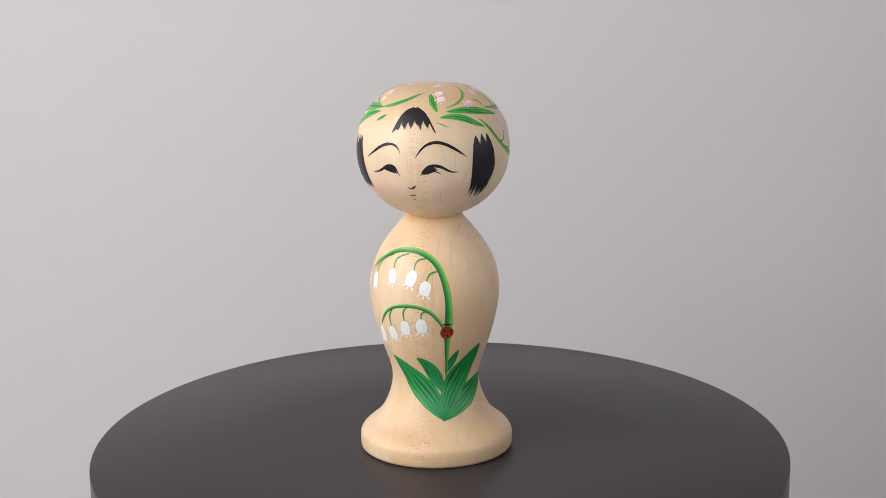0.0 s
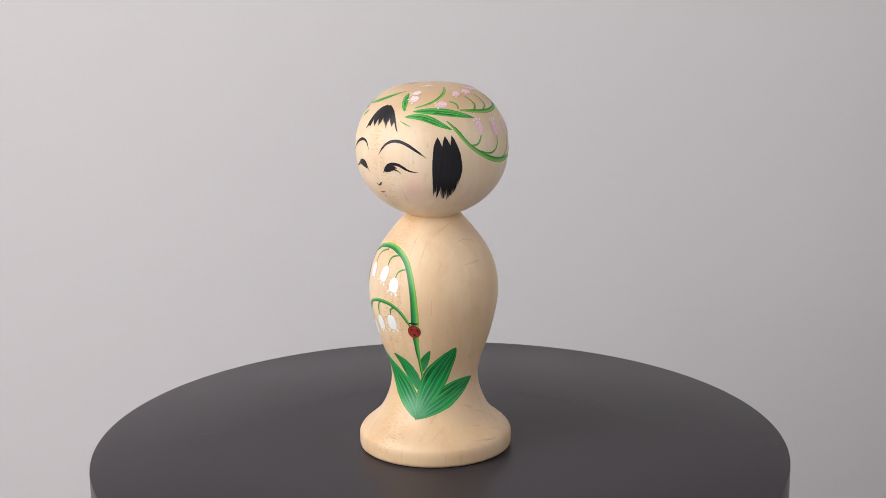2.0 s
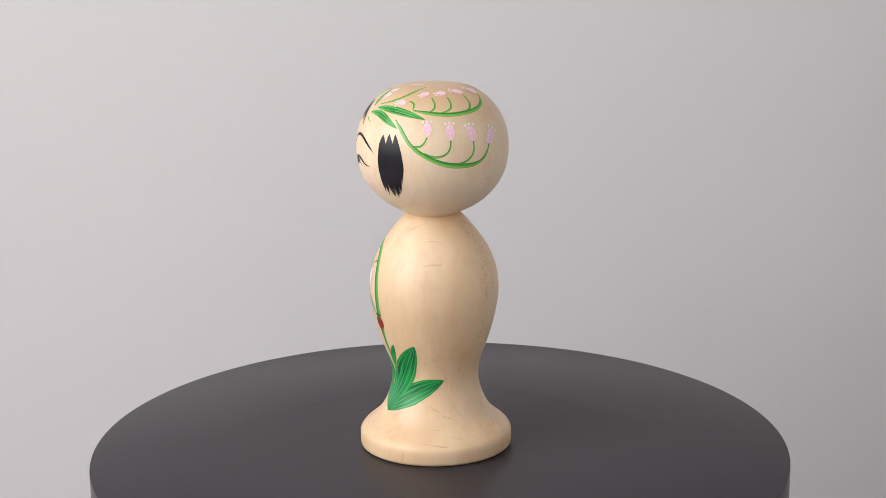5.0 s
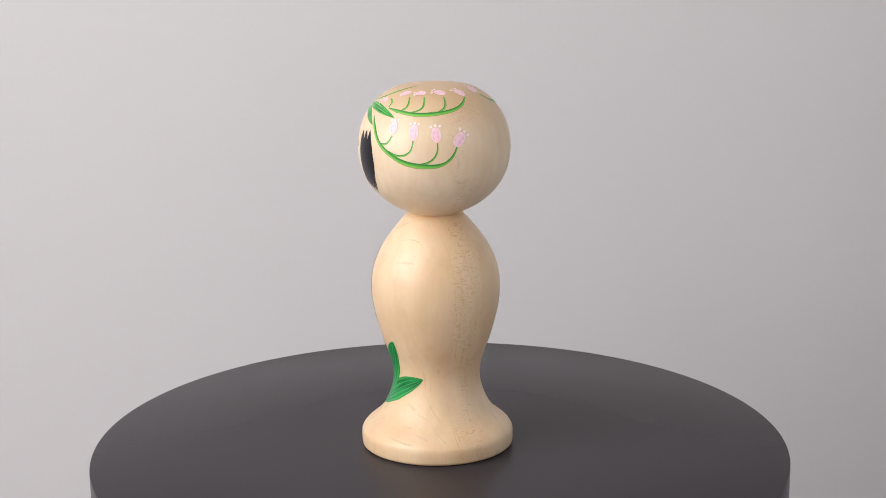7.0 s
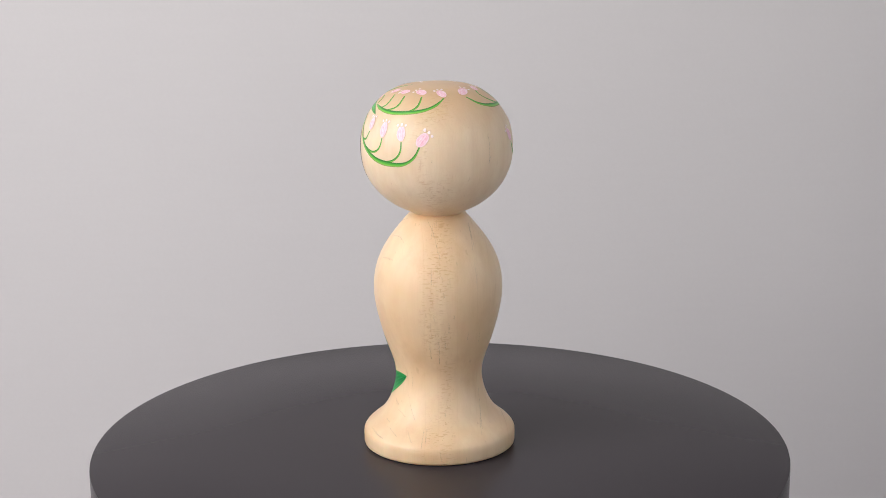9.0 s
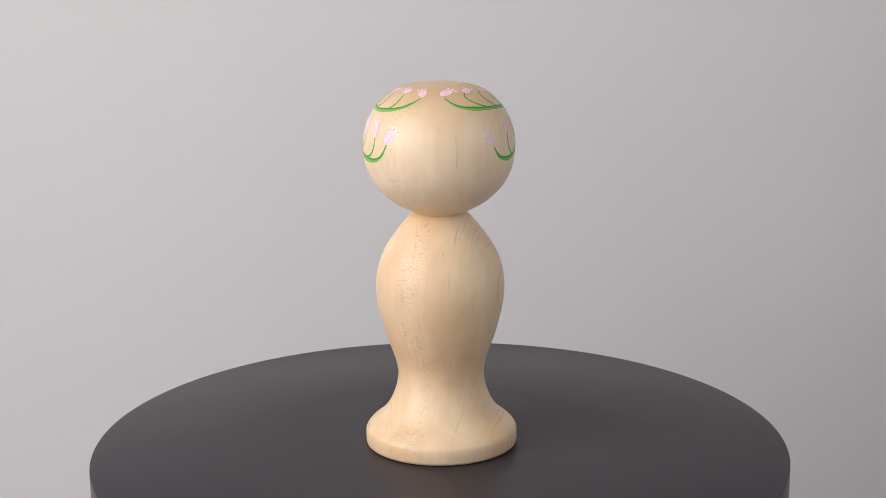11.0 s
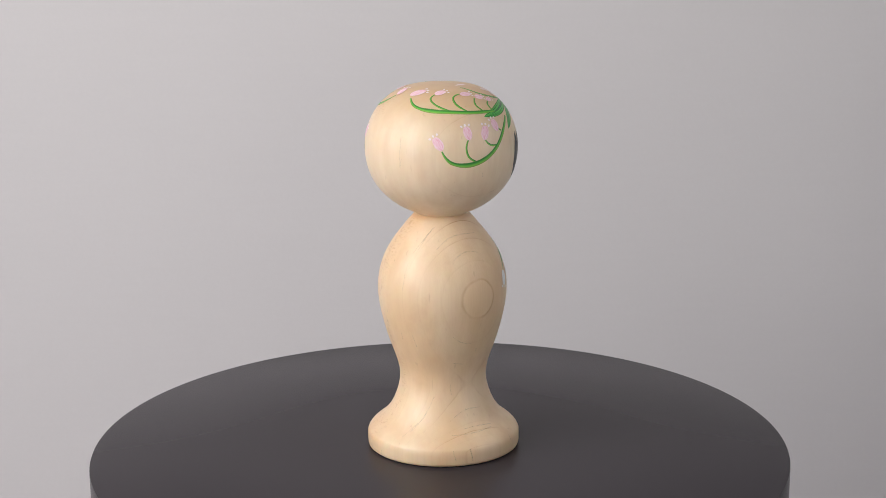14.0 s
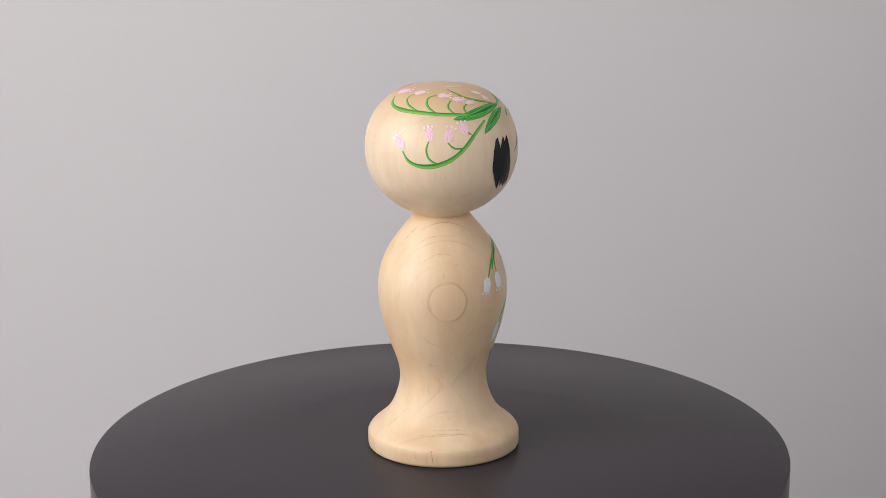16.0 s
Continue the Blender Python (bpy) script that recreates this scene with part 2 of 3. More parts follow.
def smooth_curve(xs, ys):
    """A natural cubic spline through the given knots."""
    xs, ys = np.array(xs, float), np.array(ys, float)
    n, h = len(xs), np.diff(xs)
    a, b = np.zeros((n, n)), np.zeros(n)
    a[0, 0] = a[-1, -1] = 1
    for i in range(1, n - 1):
        a[i, i - 1:i + 2] = h[i - 1], 2 * (h[i - 1] + h[i]), h[i]
        b[i] = 6 * ((ys[i + 1] - ys[i]) / h[i] - (ys[i] - ys[i - 1]) / h[i - 1])
    m = np.linalg.solve(a, b)

    def value(x):
        x = min(max(x, xs[0]), xs[-1])
        i = min(max(int(np.searchsorted(xs, x)) - 1, 0), n - 2)
        p, q = (xs[i + 1] - x) / h[i], (x - xs[i]) / h[i]
        return float(p * ys[i] + q * ys[i + 1] + ((p ** 3 - p) * m[i] + (q ** 3 - q) * m[i + 1]) * h[i] ** 2 / 6)

    return value


def lathe(bm, profile, steps, material=0, smooth=True):
    """Turns a profile of (radius, height) about the z axis; ends of radius 0 close to a point."""
    rings = []
    for r, z in profile:
        if r < 1e-6:
            rings.append([bm.verts.new((0, 0, z))])
        else:
            rings.append([bm.verts.new((r * math.cos(2 * math.pi * i / steps), r * math.sin(2 * math.pi * i / steps), z)) for i in range(steps)])
    for lo, hi in zip(rings, rings[1:]):
        for i in range(steps):
            j = (i + 1) % steps
            corners = [lo[i % len(lo)], lo[j % len(lo)], hi[j % len(hi)], hi[i % len(hi)]]
            corners = [c for k, c in enumerate(corners) if c not in corners[:k]]
            if len(corners) > 2:
                f = bm.faces.new(corners)
                f.material_index, f.smooth = material, smooth


def finish(name, bm, materials, parent=None):
    mesh = bpy.data.meshes.new(name)
    bm.normal_update()
    bm.to_mesh(mesh)
    bm.free()
    for m in materials:
        mesh.materials.append(m)
    ob = new(name, mesh)
    ob.parent = parent
    return ob


def slab(name, lo, hi, material):
    bm = bmesh.new()
    bmesh.ops.create_cube(bm, size=1)
    for v in bm.verts:
        v.co = Vector([l + (h - l) * (c + 0.5) for l, h, c in zip(lo, hi, v.co)])
    return tagged(finish(name, bm, [material]), kind="structure")


# ---------------------------------------------------------------- the set: backdrop sweep and plain room


def backdrop():
    """One sheet of grey paper: flat under the turntable, then swept up behind it."""
    line = [(-0.9, TABLE_Z), (0.22, TABLE_Z)]
    for k in range(1, 24):
        a = radians(90 * k / 24)
        line.append((0.22 + 0.18 * math.sin(a), TABLE_Z + 0.18 * (1 - math.cos(a))))
    line += [(0.40, TABLE_Z + 0.18), (0.40, 1.05)]
    bm = bmesh.new()
    rows = [[bm.verts.new((x, y, z)) for x in (-0.95, 0.95)] for y, z in line]
    for a, b in zip(rows, rows[1:]):
        bm.faces.new((a[0], a[1], b[1], b[0])).smooth = True
    ob = finish("backdrop", bm, [PAPER])
    solid = ob.modifiers.new("thickness", "SOLIDIFY")
    solid.thickness, solid.offset = 0.003, -1
    return tagged(ob, "seamless pale grey backdrop paper swept up behind", "backdrop", kind="structure")


backdrop()
T = 0.08  # wall thickness


def pierced_wall(name, along, face, ends, opening):
    """A wall with one opening for a lamp through it; along: 0 runs in x, 1 runs in y."""
    bm = bmesh.new()
    a0, a1, z0, z1 = opening
    for lo, hi, bottom, top in ((ends[0], a0, FLOOR_Z, CEILING_Z), (a1, ends[1], FLOOR_Z, CEILING_Z), (a0, a1, FLOOR_Z, z0), (a0, a1, z1, CEILING_Z)):
        made = bmesh.ops.create_cube(bm, size=1)["verts"]
        for v in made:
            run, deep = lo + (hi - lo) * (v.co.x + 0.5), face - T * (v.co.y + 0.5)
            v.co = Vector((run, deep, 0) if along == 0 else (deep, run, 0)) + Vector((0, 0, bottom + (top - bottom) * (v.co.z + 0.5)))
    bmesh.ops.recalc_face_normals(bm, faces=bm.faces)
    return tagged(finish(name, bm, [PLASTER]), kind="structure")


slab("floor", (WEST_X - T, SOUTH_Y - T, FLOOR_Z - T), (EAST_X + T, NORTH_Y + T, FLOOR_Z), PLASTER)
slab("ceiling", (WEST_X - T, SOUTH_Y - T, CEILING_Z), (EAST_X + T, NORTH_Y + T, CEILING_Z + T), PLASTER)
slab("wall_north", (WEST_X, NORTH_Y, FLOOR_Z), (EAST_X, NORTH_Y + T, CEILING_Z), PLASTER)
slab("wall_south", (WEST_X, SOUTH_Y - T, FLOOR_Z), (EAST_X, SOUTH_Y, CEILING_Z), PLASTER)
pierced_wall("wall_west", 1, WEST_X, (SOUTH_Y - T, NORTH_Y + T), WEST_WINDOW)
pierced_wall("wall_east", 1, EAST_X + T, (SOUTH_Y - T, NORTH_Y + T), EAST_FILL_OPENING)

# ---------------------------------------------------------------- the turntable

TABLE_R = 0.125


def turntable():
    base = tagged(new("turntable"), "round charcoal satin turntable carrying a wooden doll", "turntable")
    bm = bmesh.new()
    r, t = TABLE_R, 0.030
    profile = [(0, -t), (r - 0.002, -t), (r - 0.0006, -t + 0.0006), (r, -t + 0.002), (r, -0.0004), (r - 0.0001, -0.0001), (r - 0.0004, 0), (r * 0.5, 0), (0, 0)]
    lathe(bm, profile, 256)
    finish("platter", bm, [CHARCOAL], base)
    bm = bmesh.new()
    profile = [(0, TABLE_Z + 0.0002), (0.106, TABLE_Z + 0.0002), (0.108, TABLE_Z + 0.002), (0.108, -t - 0.003), (0.106, -t - 0.0002), (0, -t - 0.0002)]
    lathe(bm, profile, 128)
    finish("stand", bm, [CHARCOAL], base)
    for ob in base.children:
        ob.data.set_sharp_from_angle(angle=radians(35))
    return base


TURNTABLE = turntable()

# ---------------------------------------------------------------- the doll

HEAD_Z = 0.1075
FACE_TURN = -16.66  # the way the face looks at the start
head_radius = smooth_curve([-90, -60, -40, -20, 0, 20, 40, 60, 75, 90], [0.0225, 0.0237, 0.0248, 0.0260, 0.0266, 0.02705, 0.0268, 0.0256, 0.0241, 0.0235])
body_radius = smooth_curve([0.0062, 0.0074, 0.0108, 0.0145, 0.019, 0.025, 0.031, 0.038, 0.047, 0.056, 0.065, 0.073, 0.080, 0.0850],
                           [0.02695, 0.0261, 0.0221, 0.0190, 0.01690, 0.0155, 0.0161, 0.0185, 0.0212, 0.0228, 0.0222, 0.0191, 0.0142, 0.0100])


FOOT = [(0.0259, 0), (0.0266, 0.0002), (0.0271, 0.0006), (0.0273, 0.0013), (0.02735, 0.0040), (0.02728, 0.0054), (0.0270, 0.0061)]


def turned_radius(z):
    """The radius of the body at a height, the rounded edge of its foot included."""
    return body_radius(z) if z > 0.0062 else float(np.interp(z, [p[1] for p in FOOT], [p[0] for p in FOOT]))


def doll_mesh(bm):
    profile = [(0, 0)] + FOOT
    profile += [(body_radius(z), z) for z in np.linspace(0.0062, 0.0848, 90)] + [(0.0086, 0.0853)]
    lathe(bm, profile, 160)
    profile = [(0.0086, 0.0853)]
    for lat in np.linspace(-66, 90, 80):
        r = head_radius(lat)
        profile.append((max(r * math.cos(radians(lat)), 0) if lat < 90 else 0, HEAD_Z + r * math.sin(radians(lat))))
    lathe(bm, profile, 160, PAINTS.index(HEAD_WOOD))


# brush work: every stroke is a thin film of paint that follows the turned surface

HEAD, BODY = "head", "body"


def lay(where, place, film):
    """The point of the turned surface straight under a place, with a film of paint on it."""
    az = math.atan2(place.x, -place.y)
    flat = math.hypot(place.x, place.y)
    if where == HEAD:
        lat = math.atan2(place.z - HEAD_Z, flat)
        r = head_radius(math.degrees(lat)) + film
        return Vector((r * math.cos(lat) * math.sin(az), -r * math.cos(lat) * math.cos(az), HEAD_Z + r * math.sin(lat)))
    r = turned_radius(place.z) + film
    return Vector((r * math.sin(az), -r * math.cos(az), place.z))


def spot(where, az, v):
    """A place on the doll: degrees round from the face, and degrees of latitude on the head or millimetres up the body."""
    a = radians(az)
    if where == HEAD:
        r, lat = head_radius(v), radians(v)
        return Vector((r * math.cos(lat) * math.sin(a), -r * math.cos(lat) * math.cos(a), HEAD_Z + r * math.sin(lat)))
    r = turned_radius(v / 1000)
    return Vector((r * math.sin(a), -r * math.cos(a), v / 1000))


def outward(where, p):
    return (p - Vector((0, 0, HEAD_Z))).normalized() if where == HEAD else Vector((p.x, p.y, 0)).normalized()


class Brush:
    bm = None
    uv = None

    @staticmethod
    def sheet(rows, uvs, material):
        verts = [[Brush.bm.verts.new(p) for p in row] for row in rows]
        for i in range(len(verts) - 1):
            for j in range(len(verts[0]) - 1):
                ids = ((i, j), (i, j + 1), (i + 1, j + 1), (i + 1, j))
                f = Brush.bm.faces.new([verts[k][m] for k, m in ids])
                f.material_index, f.smooth = PAINTS.index(material), True
                for loop, (k, m) in zip(f.loops, ids):
                    loop[Brush.uv].uv = uvs[k][m]


def ribbon(where, places, width_at, material, layer, flip=False):
    knots = [spot(where, *q) for q in places]
    run = [0.0]
    for p, q in zip(knots, knots[1:]):
        run.append(run[-1] + (q - p).length)
    curves = [smooth_curve(run, [k[i] for k in knots]) for i in range(3)] if len(knots) > 2 else None
    length = run[-1]
    steps = max(8, int(length / 0.0005))
    at = [length * i / steps for i in range(steps + 1)]
    if curves:
        line = [Vector([c(d) for c in curves]) for d in at]
    else:
        line = [knots[0].lerp(knots[1], d / length) for d in at]
    film = 0.00004 + 0.000018 * layer
    line = [lay(where, p, film) for p in line]
    rows, uvs = [], []
    most = max(width_at(i / steps) for i in range(steps + 1))
    cols = max(4, int(most / 0.0005))
    for i, p in enumerate(line):
        along = (line[min(i + 1, steps)] - line[max(i - 1, 0)]).normalized()
        right = along.cross(outward(where, p)).normalized()
        w = width_at(i / steps)
        rows.append([lay(where, p + right * w * (j / cols - 0.5), film) for j in range(cols + 1)])
        uvs.append([(i / steps, 1 - j / cols if flip else j / cols) for j in range(cols + 1)])
    Brush.sheet(rows, uvs, material)
    return line


def stroke(where, places, widths, material, layer, flip=False):
    """A brush stroke through the places, with its width in millimetres at each of them."""
    n = len(widths) - 1
    if material is GRAIN:  # grain bleeds softly into the wood
        widths = [1.5 * w for w in widths]

    def width_at(u):
        i = min(int(u * n), n - 1)
        k = u * n - i
        k = k * k * (3 - 2 * k)
        wave = 1 + 0.07 * noise.noise(Vector((u * 9, widths[0] * 37 + places[0][0], places[0][1])))
        return 0.001 * (widths[i] * (1 - k) + widths[i + 1] * k) * wave

    ribbon(where, places, width_at, material, layer, flip)


def leaf(where, places, width, material, layer, swell=0.92):
    """A pointed leaf from its foot to its tip."""

    def width_at(u):
        wave = 1 + 0.05 * noise.noise(Vector((u * 7, places[0][0], width)))
        return 0.001 * (0.10 + width * max(math.sin(math.pi * u ** swell), 0) ** 0.76) * wave

    ribbon(where, places, width_at, material, layer)


def dab_at(where, centre, up, w, h, material, layer):
    film = 0.00004 + 0.000018 * layer
    right = up.cross(outward(where, centre)).normalized()
    rows, uvs = [], []
    for i in range(5):
        k = (i + 0.02) / 4.02
        row, uv = [], []
        for j in range(17):
            a = 2 * math.pi * j / 16
            wave = 1 + (0.02 if w > 3 else 0.08) * math.sin(3 * a + centre.x * 9000) * k
            row.append(lay(where, centre + (right * math.cos(a) * w + up * math.sin(a) * h) * 0.0005 * k * wave, film))
            uv.append((0.5 + 0.5 * k * math.sin(a), 0.5 + 0.5 * k * math.cos(a)))
        rows.append(row)
        uvs.append(uv)
    Brush.sheet(rows, uvs, material)


def dab(where, place, w, h, material, layer):
    """One touch of the brush, its width and height in millimetres."""
    p = spot(where, *place)
    side = Vector((-p.y, p.x, 0)).normalized()
    dab_at(where, p, outward(where, p).cross(side).normalized(), w, h, material, layer)


def flower(where, places, width, material, lobes=3):
    """A bell from its stalk to its mouth, with the small curled lobes that stand off its mouth."""
    pink = material is not WHITE
    shape = (0.30, 0.70, 0.92, 1.0, 0.99, 0.92, 0.76, 0.44) if pink else (0.34, 0.74, 0.93, 1.0, 1.0, 0.96, 0.88, 0.66)

    def width_at(u):
        i = min(int(u * 7), 6)
        k = u * 7 - i
        return 0.001 * width * (shape[i] * (1 - k) + shape[i + 1] * k) * (1 + 0.06 * noise.noise(Vector((u * 6, width * 13, places[0][0]))))

    (az, v), (az_mouth, v_mouth) = places
    body = 0.90 if pink else 0.93
    line = ribbon(where, [(az, v), (az + (az_mouth - az) * body, v + (v_mouth - v) * body)], width_at, material, 5)
    along = (line[-1] - line[-3]).normalized()
    right = along.cross(outward(where, line[-1])).normalized()
    tip = LOBE if pink else material
    size = (0.28 if pink else 0.24) * min(width, (line[-1] - line[0]).length * 800)
    for k in range(lobes):
        side = k - (lobes - 1) / 2
        ahead = (0.72 if side == 0 else 0.42) * size + random.uniform(-0.05, 0.12)
        aim = (along + right * side * 0.7).normalized()
        p = line[-1] + right * side * 0.00046 * width + along * 0.001 * ahead
        dab_at(where, lay(where, p, 0), aim, size * random.uniform(0.80, 1.0), size * random.uniform(0.95, 1.25), tip, 6)


def hair(where, tops, feet):
    """A lock of ink brushed from its tops down to ragged ends."""
    film = 0.00006
    cols = [(spot(where, *a), spot(where, *b)) for a, b in zip(tops, feet)]
    fine = []
    for (a, b), (c, d) in zip(cols, cols[1:]):
        fine += [(a.lerp(c, k / 3), b.lerp(d, k / 3)) for k in range(3)]
    fine.append(cols[-1])
    n = len(fine) - 1
    rows = [[lay(where, a.lerp(b, i / 24), film) for a, b in fine] for i in range(25)]
    uvs = [[(i / 24, j / n) for j in range(n + 1)] for i in range(25)]
    Brush.sheet(rows, uvs, INK)


def decorate():
    # hair: fringe and the two side locks
    hair(HEAD, [(-16.3, 21.6), (-15.0, 26.2), (-13.4, 31.1), (-11.3, 35.8), (-8.8, 39.2), (-5.6, 41.4), (-2.0, 42.8), (0.5, 42.1), (2.0, 43.0), (6.4, 40.8), (10.4, 37.9), (14.1, 32.9), (16.5, 28.1), (19.0, 22.7)], [(-16.3, 21.2), (-12.9, 24.3), (-10.7, 23.6), (-9.5, 28.7), (-5.5, 24.3), (-3.8, 30.3), (-0.9, 24.5), (2.0, 30.5), (7.2, 24.3), (9.1, 30.7), (12.9, 25.2), (14.2, 29.4), (16.9, 24.3), (19.0, 21.9)])
    hair(HEAD, [(46.4, 2.0), (47.4, 12.2), (48.9, 16.6), (50.5, 19.1), (51.9, 16.7), (53.7, 12.3), (54.8, 17.1), (56.0, 19.9), (57.8, 17.1), (59.8, 13.1), (61.1, 20.3), (63.2, 17.1), (65.1, 12.7), (67.1, 7.0), (68.6, -2.1)], [(46.2, -4.3), (46.4, -15.5), (46.6, -26.7), (49.4, -20.9), (49.1, -29.7), (52.1, -21.4), (53.3, -28.3), (55.6, -30.2), (57.4, -25.2), (58.5, -31.5), (60.6, -26.4), (62.5, -26.5), (64.7, -20.9), (66.8, -15.4), (68.7, -6.4)])
    hair(HEAD, [(-67.3, -4.7), (-66.6, 5.7), (-63.7, 14.3), (-60.8, 16.0), (-60.3, 13.1), (-59.2, 8.0), (-57.0, 12.7), (-54.5, 16.4), (-54.7, 10.7), (-49.6, 16.6), (-49.5, 12.4), (-48.2, 5.2), (-47.0, -1.3)], [(-66.7, -8.2), (-63.5, -15.5), (-53.4, -27.2), (-56.2, -21.7), (-55.7, -20.3), (-51.4, -23.7), (-51.4, -20.5), (-45.0, -24.9), (-46.8, -21.4), (-40.6, -23.7), (-45.5, -17.2), (-45.5, -13.0), (-46.2, -7.9)])
    # brows, eyes, nose and mouth
    stroke(HEAD, [(4.0, 5.0), (7.7, 10.3), (12.7, 14.3), (18.0, 15.7), (26.3, 14.1), (33.7, 10.1), (42.2, 4.3)], [0.20, 0.65, 0.96, 1.06, 1.06, 0.76, 0.20], INK, 1)
    stroke(HEAD, [(-39.3, 1.9), (-31.5, 7.0), (-24.1, 11.5), (-17.0, 13.6), (-11.5, 12.6), (-7.6, 7.3)], [0.20, 0.65, 0.96, 1.06, 0.76, 0.20], INK, 1)
    stroke(HEAD, [(7.4, -8.4), (9.6, -4.9), (12.9, -1.9), (17.8, -0.9), (22.7, -2.0), (28.9, -5.3), (35.8, -6.3)], [0.24, 0.76, 1.06, 1.06, 0.86, 0.55, 0.24], INK, 1)
    stroke(HEAD, [(9.1, -7.1), (12.1, -5.3), (16.2, -3.8), (19.8, -4.1)], [0.65, 2.09, 1.88, 0.45], INK, 1)
    stroke(HEAD, [(16.2, -5.3), (19.4, -5.6), (22.7, -7.6)], [0.24, 0.45, 0.16], INK, 1)
    stroke(HEAD, [(-33.3, -8.4), (-25.9, -6.6), (-19.9, -3.1), (-15.3, -2.0), (-12.0, -3.4), (-10.0, -7.1), (-8.4, -9.2)], [0.24, 0.55, 0.86, 1.06, 0.96, 0.55, 0.24], INK, 1)
    stroke(HEAD, [(-21.3, -5.4), (-17.5, -4.5), (-14.1, -5.1), (-11.0, -7.6)], [0.35, 1.88, 1.99, 0.45], INK, 1)
    stroke(HEAD, [(-3.7, -18.0), (-0.7, -19.6), (1.3, -18.2), (3.4, -16.4)], [0.20, 0.45, 0.65, 0.20], INK, 1)
    stroke(HEAD, [(-3.9, -25.8), (-0.4, -25.9), (3.1, -25.1)], [0.19, 0.76, 0.19], RED, 1)
    stroke(HEAD, [(-0.7, -29.3), (0.6, -30.5)], [0.29, 0.47], DARK_RED, 2)
    # flower garland on the head: leaves
    leaf(HEAD, [(29.3, 38.5), (47.8, 38.8), (65.9, 36.4), (84.5, 31.5)], 2.85, CROWN_LEAF, 1)
    leaf(HEAD, [(22.6, 33.7), (38.5, 33.8), (51.6, 29.0), (62.1, 24.0)], 2.47, CROWN_LEAF, 1)
    leaf(HEAD, [(20.9, 38.3), (17.2, 46.6), (13.8, 57.6)], 2.09, CROWN_LEAF, 1)
    stroke(HEAD, [(19.5, 30.3), (24.0, 28.5), (29.3, 26.3)], [0.19, 0.47, 0.19], CROWN_STEM, 1)
    leaf(HEAD, [(-39.0, 40.2), (-24.8, 44.4), (-11.3, 50.7), (5.6, 59.8)], 1.71, CROWN_LEAF, 1)
    leaf(HEAD, [(-97.9, 32.0), (-85.6, 33.6), (-69.8, 36.6), (-37.7, 40.4)], 3.80, CROWN_LEAF, 1)
    leaf(HEAD, [(-73.1, 19.8), (-66.0, 25.4), (-54.9, 31.6), (-37.5, 36.6)], 3.23, CROWN_LEAF, 1)
    leaf(HEAD, [(-36.7, 29.0), (-31.9, 31.7), (-27.1, 35.0)], 1.14, CROWN_LEAF, 1)
    # flower garland: the lower sprays and their bells
    stroke(HEAD, [(58.6, 30.6), (64.9, 24.1), (73.9, 13.0), (86.0, 4.4), (98.6, -0.9), (114.5, -2.8), (125.6, -1.3), (133.0, 4.2), (136.6, 11.3)], [0.57, 1.33, 1.33, 1.52, 1.71, 1.90, 1.52, 0.95, 0.57], CROWN_STEM, 2)
    stroke(HEAD, [(75.1, 11.8), (81.7, 12.1), (86.5, 18.4)], [0.76, 0.76, 0.47], CROWN_STEM, 1)
    stroke(HEAD, [(84.1, 6.7), (95.2, 4.4), (102.2, 8.4), (104.0, 15.7)], [0.76, 0.76, 0.67, 0.47], CROWN_STEM, 1)
    stroke(HEAD, [(106.3, -1.7), (116.6, 1.0), (121.6, 7.0), (122.1, 14.3)], [0.76, 0.76, 0.67, 0.47], CROWN_STEM, 1)
    flower(HEAD, [(87.0, 19.6), (86.0, 30.0)], 2.85, PINK)
    flower(HEAD, [(104.0, 16.1), (104.1, 28.4)], 3.04, PINK)
    flower(HEAD, [(121.7, 14.7), (120.6, 26.4)], 3.23, PINK)
    flower(HEAD, [(134.9, 11.8), (143.1, 21.4)], 3.61, PINK)
    stroke(HEAD, [(-69.4, 29.6), (-81.5, 20.2), (-91.6, 10.0), (-100.0, 3.5), (-110.2, -0.8), (-122.6, -1.9), (-132.4, 1.8), (-137.0, 8.4)], [0.76, 1.14, 1.33, 1.43, 1.61, 1.71, 1.14, 0.57], CROWN_STEM, 2, flip=True)
    stroke(HEAD, [(-108.6, -0.8), (-117.1, 4.1), (-118.7, 11.7), (-116.8, 16.5)], [0.67, 0.67, 0.67, 0.47], CROWN_STEM, 1, flip=True)
    stroke(HEAD, [(-89.8, 10.7), (-99.5, 11.6), (-103.9, 16.5)], [0.67, 0.67, 0.47], CROWN_STEM, 1, flip=True)
    stroke(HEAD, [(-84.4, 20.0), (-86.5, 21.3), (-88.1, 23.1)], [0.47, 0.57, 0.38], CROWN_STEM, 1, flip=True)
    flower(HEAD, [(-136.6, 9.6), (-143.3, 19.2)], 3.04, PINK)
    flower(HEAD, [(-115.9, 16.1), (-118.2, 26.6)], 3.04, PINK)
    flower(HEAD, [(-103.9, 15.3), (-99.9, 26.1)], 3.04, PINK)
    flower(HEAD, [(-88.9, 20.3), (-91.5, 30.0)], 3.04, PINK)
    # flower garland: the upper sprays and their bells
    stroke(HEAD, [(73.0, 38.7), (91.1, 36.3), (107.4, 35.1), (122.3, 36.1), (138.4, 38.8), (149.6, 43.7), (157.9, 50.2)], [0.57, 1.33, 1.61, 1.71, 1.52, 1.14, 0.57], CROWN_STEM, 2)
    stroke(HEAD, [(84.1, 35.8), (92.6, 40.8), (89.9, 51.5)], [0.57, 0.76, 0.57], CROWN_STEM, 1)
